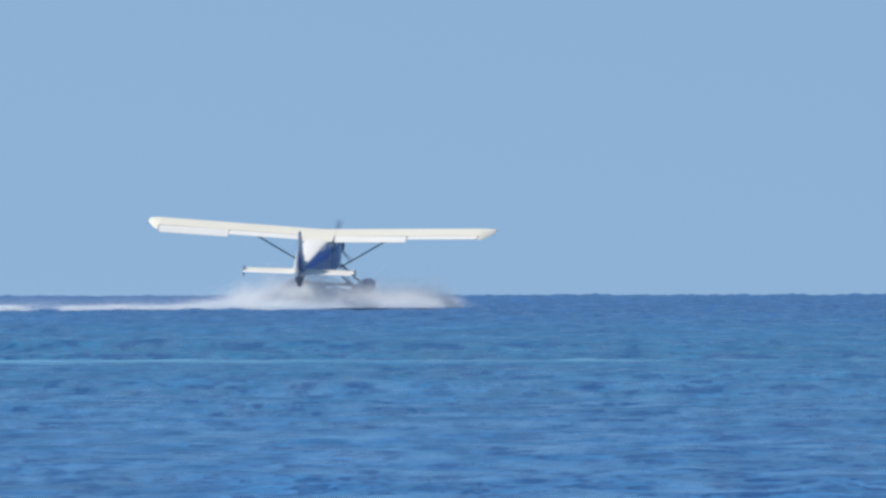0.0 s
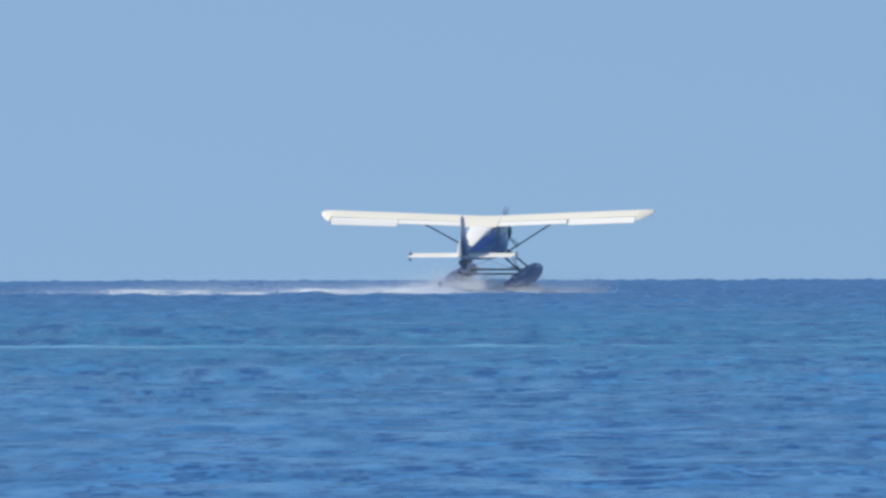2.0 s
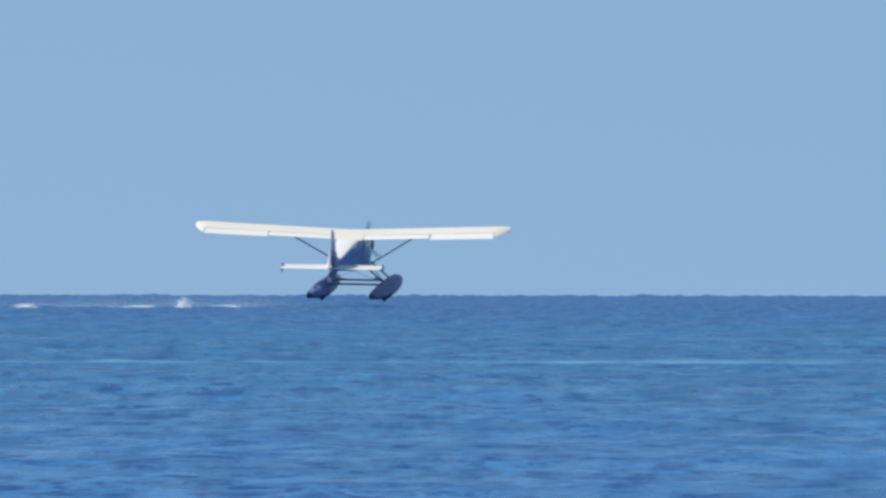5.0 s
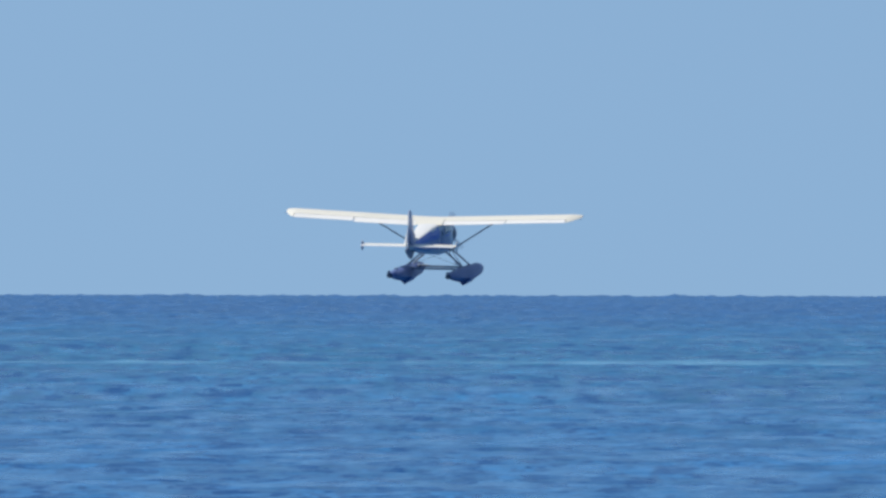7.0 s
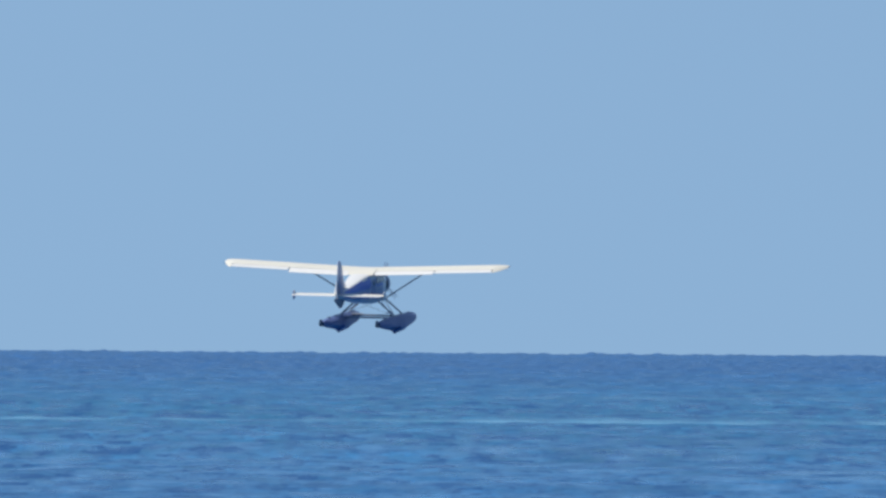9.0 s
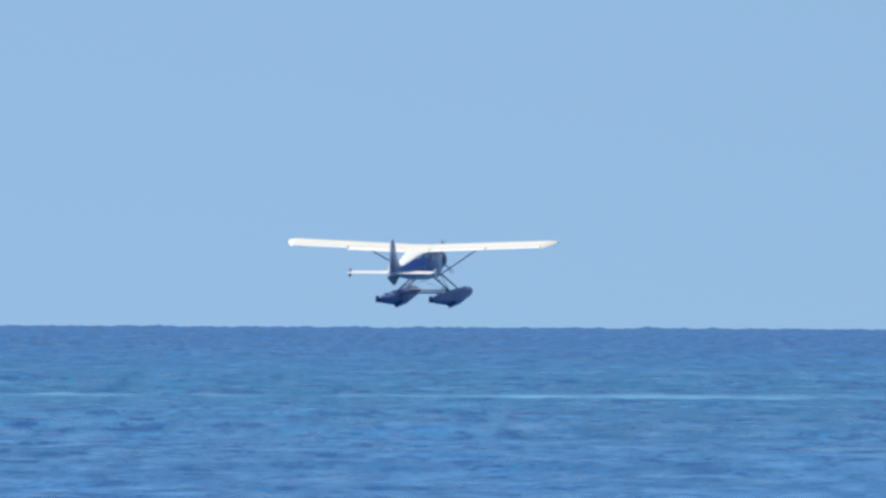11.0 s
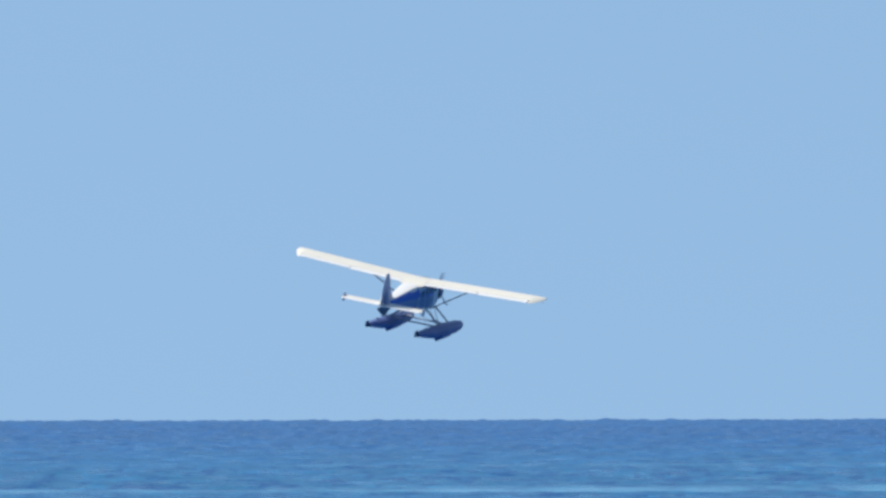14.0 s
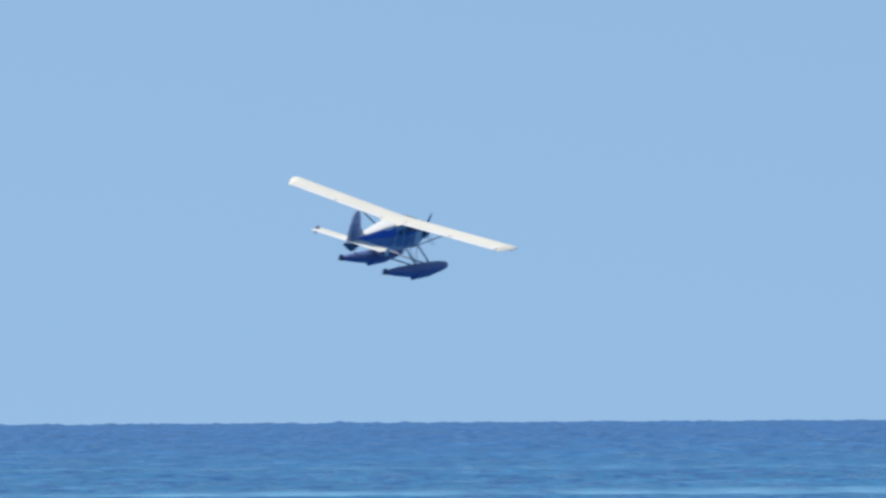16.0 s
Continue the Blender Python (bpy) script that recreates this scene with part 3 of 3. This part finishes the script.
# ---- wake and spray ----
def drops(points, sizes, rng, corners=4):
    """Many tiny drops in one mesh: four-sided ones in foam, mere three-cornered flecks in fine spray."""
    base = np.array([(1, 1, 1), (1, -1, -1), (-1, 1, -1), (-1, -1, 1)]) / 1.73 if corners == 4 else np.array([(1, 0, 0), (-0.5, 0.87, 0), (-0.5, -0.87, 0)])
    n = len(points)
    turn = rng.normal(size=(n, 4))
    turn /= np.linalg.norm(turn, axis=1)[:, None]
    w, x, y, z = turn.T
    R = np.stack([1 - 2 * (y * y + z * z), 2 * (x * y - z * w), 2 * (x * z + y * w), 2 * (x * y + z * w), 1 - 2 * (x * x + z * z), 2 * (y * z - x * w),
                  2 * (x * z - y * w), 2 * (y * z + x * w), 1 - 2 * (x * x + y * y)], 1).reshape(n, 3, 3)
    co = np.einsum("nij,kj->nki", R, base) * sizes[:, None, None] + points[:, None, :]
    me = bpy.data.meshes.new("drops")
    tri = np.array([(0, 1, 2), (0, 3, 1), (0, 2, 3), (1, 3, 2)] if corners == 4 else [(0, 1, 2)])
    faces = (np.arange(n)[:, None, None] * corners + tri).reshape(-1, 3)
    me.from_pydata(co.reshape(-1, 3).tolist(), [], faces.tolist())
    me.materials.append(MIST)
    return me


def puffs(rng, count, lumps):
    """Drops in soft, torn heaps: lumps are (share, x, y, width, length, height)."""
    total = sum(l[0] for l in lumps)
    out = []
    for share, x, y, w, ln, h in lumps:
        for _ in range(26):
            n = int(count * share / total / 26)
            cx, cy = rng.normal(0, 0.45), rng.normal(0, 0.45)
            reach = h * math.exp(-(cx * cx + cy * cy)) * rng.uniform(0.35, 1.15)
            up = reach * np.abs(rng.normal(0, 0.6, n))
            size = rng.uniform(0.16, 0.36)
            out.append(np.stack([x + cx * w + rng.normal(0, size, n) * w * 0.7 + up * rng.normal(0, 0.35), y + cy * ln + rng.normal(0, size, n) * ln, up], 1))
    return np.concatenate(out)


def build_spray(name_label, seed, count, lumps, fleck=0.0155):
    rng = np.random.default_rng(seed)
    pts = puffs(rng, count, lumps)
    me = drops(pts, rng.uniform(fleck * 0.5, fleck, len(pts)), rng, 3)
    return tagged(new("spray", me), name_label, "spray", group="spray off the floats", kind="stuff")


spray_left = build_spray("pale drifting spray thrown up behind the float", 11, 520000,
                         [(3, -1.7, -2.5, 2.0, 4, 1.25), (2.5, -0.7, -3.0, 1.7, 4, 1.15), (0.6, -3.0, -4.5, 1.6, 5, 0.7), (2.4, 0.4, -3.5, 1.7, 4, 1.1)])
spray_right = build_spray("pale sheet of spray thrown outward off the float", 12, 320000,
                          [(2.6, 1.6, -2.5, 1.9, 5, 1.0), (2.5, 2.9, -1.8, 2.0, 4, 1.05), (2.3, 4.1, -1.2, 1.6, 4, 1.05), (1, 4.8, -1.0, 0.9, 3, 0.75)])
spray_low = build_spray("thin low veil of spray along the floats", 13, 240000,
                        [(1.1, -2.6, -4.0, 3.0, 9, 0.30), (3.2, -0.6, -3.0, 2.5, 6, 0.42), (2.2, 1.5, -1.5, 1.3, 4, 0.38), (0.4, -5.0, -7.0, 3.0, 8, 0.20)])


spray_haze = build_spray("faint mist hanging over the wake", 14, 170000,
                         [(2, -4.0, -8.0, 4.0, 8, 0.8), (2, -8.0, -14.0, 5.0, 9, 0.85), (1.6, -12.5, -20.0, 5.0, 9, 0.8)], fleck=0.008)


def foam_mesh(seed, width, height, depth=1.0, peak=0.0):
    """A low ragged heap of foam with loose drops over it."""
    rng = np.random.default_rng(seed)
    bm = bmesh.new()
    for _ in range(int(10 + width * 9)):
        x = rng.uniform(-0.5, 0.5) * width
        fall = 1 - (2 * abs(x) / width) ** 2
        r = height * rng.uniform(0.3, 0.6) * (0.35 + 0.65 * fall)
        x += rng.normal(0, 0.05)
        m = pose(x, rng.uniform(-0.5, 0.5) * depth, r * 0.3, *rng.uniform(0, 360, 3)) @ Matrix.Diagonal((rng.uniform(1.0, 1.9), rng.uniform(1.0, 1.6), rng.uniform(0.7, 1.0), 1))
        made = bmesh.ops.create_icosphere(bm, subdivisions=1, radius=r, matrix=m)["verts"]
        for v in made:
            v.co += Vector(rng.normal(0, 0.10 * r, 3))
    if peak:
        for k in range(9):
            r = 0.11 * (1 - k / 12)
            bmesh.ops.create_icosphere(bm, subdivisions=1, radius=r, matrix=pose(rng.normal(0, 0.16 * (1 - k / 11)), rng.normal(0, 0.1), height * 0.4 + peak * k / 9))
    me = bpy.data.meshes.new("foam")
    bm.to_mesh(me)
    bm.free()
    n = int(1100 * width)
    x = rng.normal(0, 0.3, n) * width
    pts = np.stack([x, rng.normal(0, 0.4, n) * depth, (height * 1.2 + peak * np.exp(-(x / 0.3) ** 2)) * rng.random(n) ** 1.6], 1)
    d = drops(pts, rng.uniform(0.010, 0.022, n), rng)
    co = [v.co[:] for v in me.vertices] + [v.co[:] for v in d.vertices]
    faces = [p.vertices[:] for p in me.polygons] + [tuple(i + len(me.vertices) for i in p.vertices) for p in d.polygons]
    both = bpy.data.meshes.new("foam")
    both.from_pydata(co, [], faces)
    both.materials.append(FOAM)
    return both


FOAM_SHAPES = [foam_mesh(30, 1.8, 0.20), foam_mesh(31, 1.3, 0.17), foam_mesh(32, 2.6, 0.18), foam_mesh(33, 1.0, 0.22), foam_mesh(34, 1.6, 0.24, peak=0.34), foam_mesh(35, 0.8, 0.14),
               foam_mesh(36, 1.3, 0.09), foam_mesh(37, 0.9, 0.08), foam_mesh(38, 1.8, 0.08), foam_mesh(39, 0.7, 0.18, peak=0.26)]


def plane_at(t):
    """Place and heading of the seaplane's keel at t seconds; before the start it runs in at a steady pace."""
    if t < 0:
        x, y, z, *_, h = PLANE_ROWS[0][1:]
        return x + 5.8 * t, y + 18.0 * t, 0.0, h
    ts = [r[0] for r in PLANE_ROWS]
    return tuple(float(np.interp(t, ts, [r[k] for r in PLANE_ROWS])) for k in (1, 2, 3, 6))


wake = []   # foam patch, born, dies, place


def lay_wake():
    rng = np.random.default_rng(8)
    t = -3.2
    while t < 4.25:
        step = 0.08 if t < 0.9 else 0.15
        if 0.1 < t < 2.4 and math.sin(9.5 * t) + 0.6 * math.sin(23 * t + 1) < -0.3:   # the floats skip and leave gaps
            t += step
            continue
        x, y, _, h = plane_at(t)
        shape = FOAM_SHAPES[int(rng.choice(6, p=[0.24, 0.2, 0.2, 0.14, 0.07, 0.15]))]
        lives = rng.choice([1.1, 2.0, 3.2], p=[0.4, 0.35, 0.25]) * rng.uniform(0.8, 1.2)
        if t < 0.2 and rng.random() < 0.8:
            lives = min(lives, rng.uniform(0.8, 1.7) - t)
        if 0.2 < t <= 1.6 and rng.random() < 0.5:
            shape, lives = FOAM_SHAPES[6 + int(rng.integers(3))], rng.uniform(4.0, 4.9) - t
        if t > 1.6:
            thin = rng.random() < 0.5
            shape = FOAM_SHAPES[6 + int(rng.integers(3))] if thin else shape
            lives = max(0.3, rng.uniform(3.5, 4.3) - t) if thin else rng.uniform(0.3, 0.8)
        lives = max(0.3, min(lives, 4.5 - t))
        ob = tagged(new("foam_patch", shape), "patch of white foam left floating in the seaplane's wake", "foam", group="foam in the wake", kind="stuff")
        px, py = x + rng.normal(-0.6, 0.5), y - 3.0 + rng.normal(0, 1.6)
        wake.append((ob, t + 0.15, t + 0.15 + lives, (px, py, sea_level(px, py) + 0.03, rng.uniform(-12, 12))))
        t += step
    for az, far, born, dies, k in ((0.026, 1046, 3.9, 5.35, 9), (-0.075, 1040, 2.6, 5.6, 7), (0.127, 1055, 3.4, 5.7, 7), (-0.35, 1020, 2.2, 5.5, 5), (0.10, 1052, 3.9, 4.7, 9)):
        ob = tagged(new("foam_patch", FOAM_SHAPES[k]), "patch of white foam left floating in the seaplane's wake", "foam", group="foam in the wake", kind="stuff")
        px, py = far * math.sin(radians(az)), far * math.cos(radians(az))
        wake.append((ob, born, dies, (px, py, sea_level(px, py) + 0.06, 0)))
    for far, az, born, dies, bits in ((1500, 0.432, 11.7, 12.35, (-1.25, -0.55, -0.2, 0.25, 1.2)), (1600, 0.69, 12.6, 13.75, (-2.6, -1.2, -0.85, 0.1, 0.45, 0.9, 1.7))):
        for off in bits:
            ob = tagged(new("whitecap", foam_mesh(60 + len(wake) % 7, rng.uniform(0.3, 0.7), 0.13, 0.5)), "small white breaking crest far out on the sea", "whitecap", group="far whitecaps", kind="stuff")
            px, py = far * math.sin(radians(az)) + off, far * math.cos(radians(az)) + rng.normal(0, 8)
            wake.append((ob, born + rng.uniform(0, 0.2), dies - rng.uniform(0, 0.3), (px, py, sea_level(px, py) + 0.08, 0)))


lay_wake()


# ---- what moves ----
def motions():
    walk(seaplane, [(t, pose(x, y, z, rx, ry, rz)) for t, x, y, z, rx, ry, rz in PLANE_ROWS])
    walk(propeller, [(i / 30, pose(0, 2.6, 2.34, 0, (14 + 80.0 * i) % 360, 0)) for i in range(481)])
    # flaps and ailerons droop for the take-off run and come up in the climb
    droop = {("flap", 1): ((0, 20), (0.6, 11), (5, 12), (9, 14), (12, 6), (16, 1)), ("flap", -1): ((0, 9), (5, 9), (7.3, 20), (9, 20), (12, 11), (16, 2)),
             ("aileron", 1): ((0, 4), (0.9, 22), (5.2, 22), (7.3, 10), (9, 8), (16, 2)),
             ("aileron", -1): ((0, 26), (1, 22), (1.6, 30), (2.6, 30), (3, 22), (5.2, 18), (7.3, 12), (9, 6), (12, 3), (16, 1))}
    for key, rows in droop.items():
        ob = panels[key]
        x, y, z = ob.location
        walk(ob, [(t, pose(x, y, z, a, 0, 0)) for t, a in rows])
    # spray follows the floats, swells and sinks back
    swell = {spray_left: ((0, 1.05), (0.5, 0.92), (0.8, 1.05), (1.0, 1.0), (1.3, 0.6), (1.6, 0.6), (2.0, 0.5), (2.5, 0.4), (2.8, 0.95), (3.0, 1.1), (3.5, 0.85), (4.0, 0.35), (4.5, 0.0), (4.8, -0.6), (5.6, -3.0)),
             spray_right: ((0, 1.1), (0.5, 0.85), (0.8, 1.1), (1.0, 0.95), (1.3, 0.45), (1.5, 0.6), (1.8, 0.5), (2.0, 0.35), (2.5, 0.3), (2.8, 0.55), (3.0, 0.6), (3.5, 0.3), (4.0, -0.1), (4.5, -0.8), (4.8, -1.2), (5.6, -3.0)),
             spray_low: ((0, 1.3), (0.5, 1.2), (0.9, 1.3), (1.3, 1.0), (2.0, 1.15), (3.0, 1.2), (3.5, 1.1), (4.0, 1.0), (4.5, 0.45), (4.8, 0.0), (5.0, -0.8), (5.8, -6.0))}
    swell[spray_haze] = ((0, 1.0), (4.0, 1.0), (5.0, 0.75), (6.5, -1.5))
    for ob, ks in swell.items():
        tall = 1.0 if ob is not spray_low else 0.4
        last = ks[-1][0]
        rows = []
        for i in range(int(last / 0.1) + 1):
            t = i * 0.1
            k = float(np.interp(t, [a for a, _ in ks], [b for _, b in ks]))
            x, y, _, h = plane_at(t)
            rows.append((t, pose(x, y, sea_level(x, y) - tall * (1 - k), 0, 0, h)))
        rows.append((SPAN_SECONDS, rows[-1][1]))
        walk(ob, rows)
    # foam rises as the floats pass and sinks away
    for ob, born, dies, (x, y, z, turn) in wake:
        up, down = pose(x, y, z, 0, 0, turn), pose(x, y, z - 1.6, 0, 0, turn)
        rows = [(0.0, up if born <= 0 < dies else down)]
        if born > 0:
            rows += [(born, down), (born + 0.2, up)]
        if dies > 0.1:
            rows += [(max(dies, born + 0.4, 0.2), up), (max(dies, born + 0.4, 0.2) + 0.4, down)]
        rows.append((SPAN_SECONDS, down))
        walk(ob, rows)
    # the waves run slowly in towards the shore
    walk(water, [(0.0, pose(0, 0, 0)), (3.0, pose(-0.2, -2.0, 0)), (SPAN_SECONDS, pose(-2.0, -22.0, 0))])


motions()
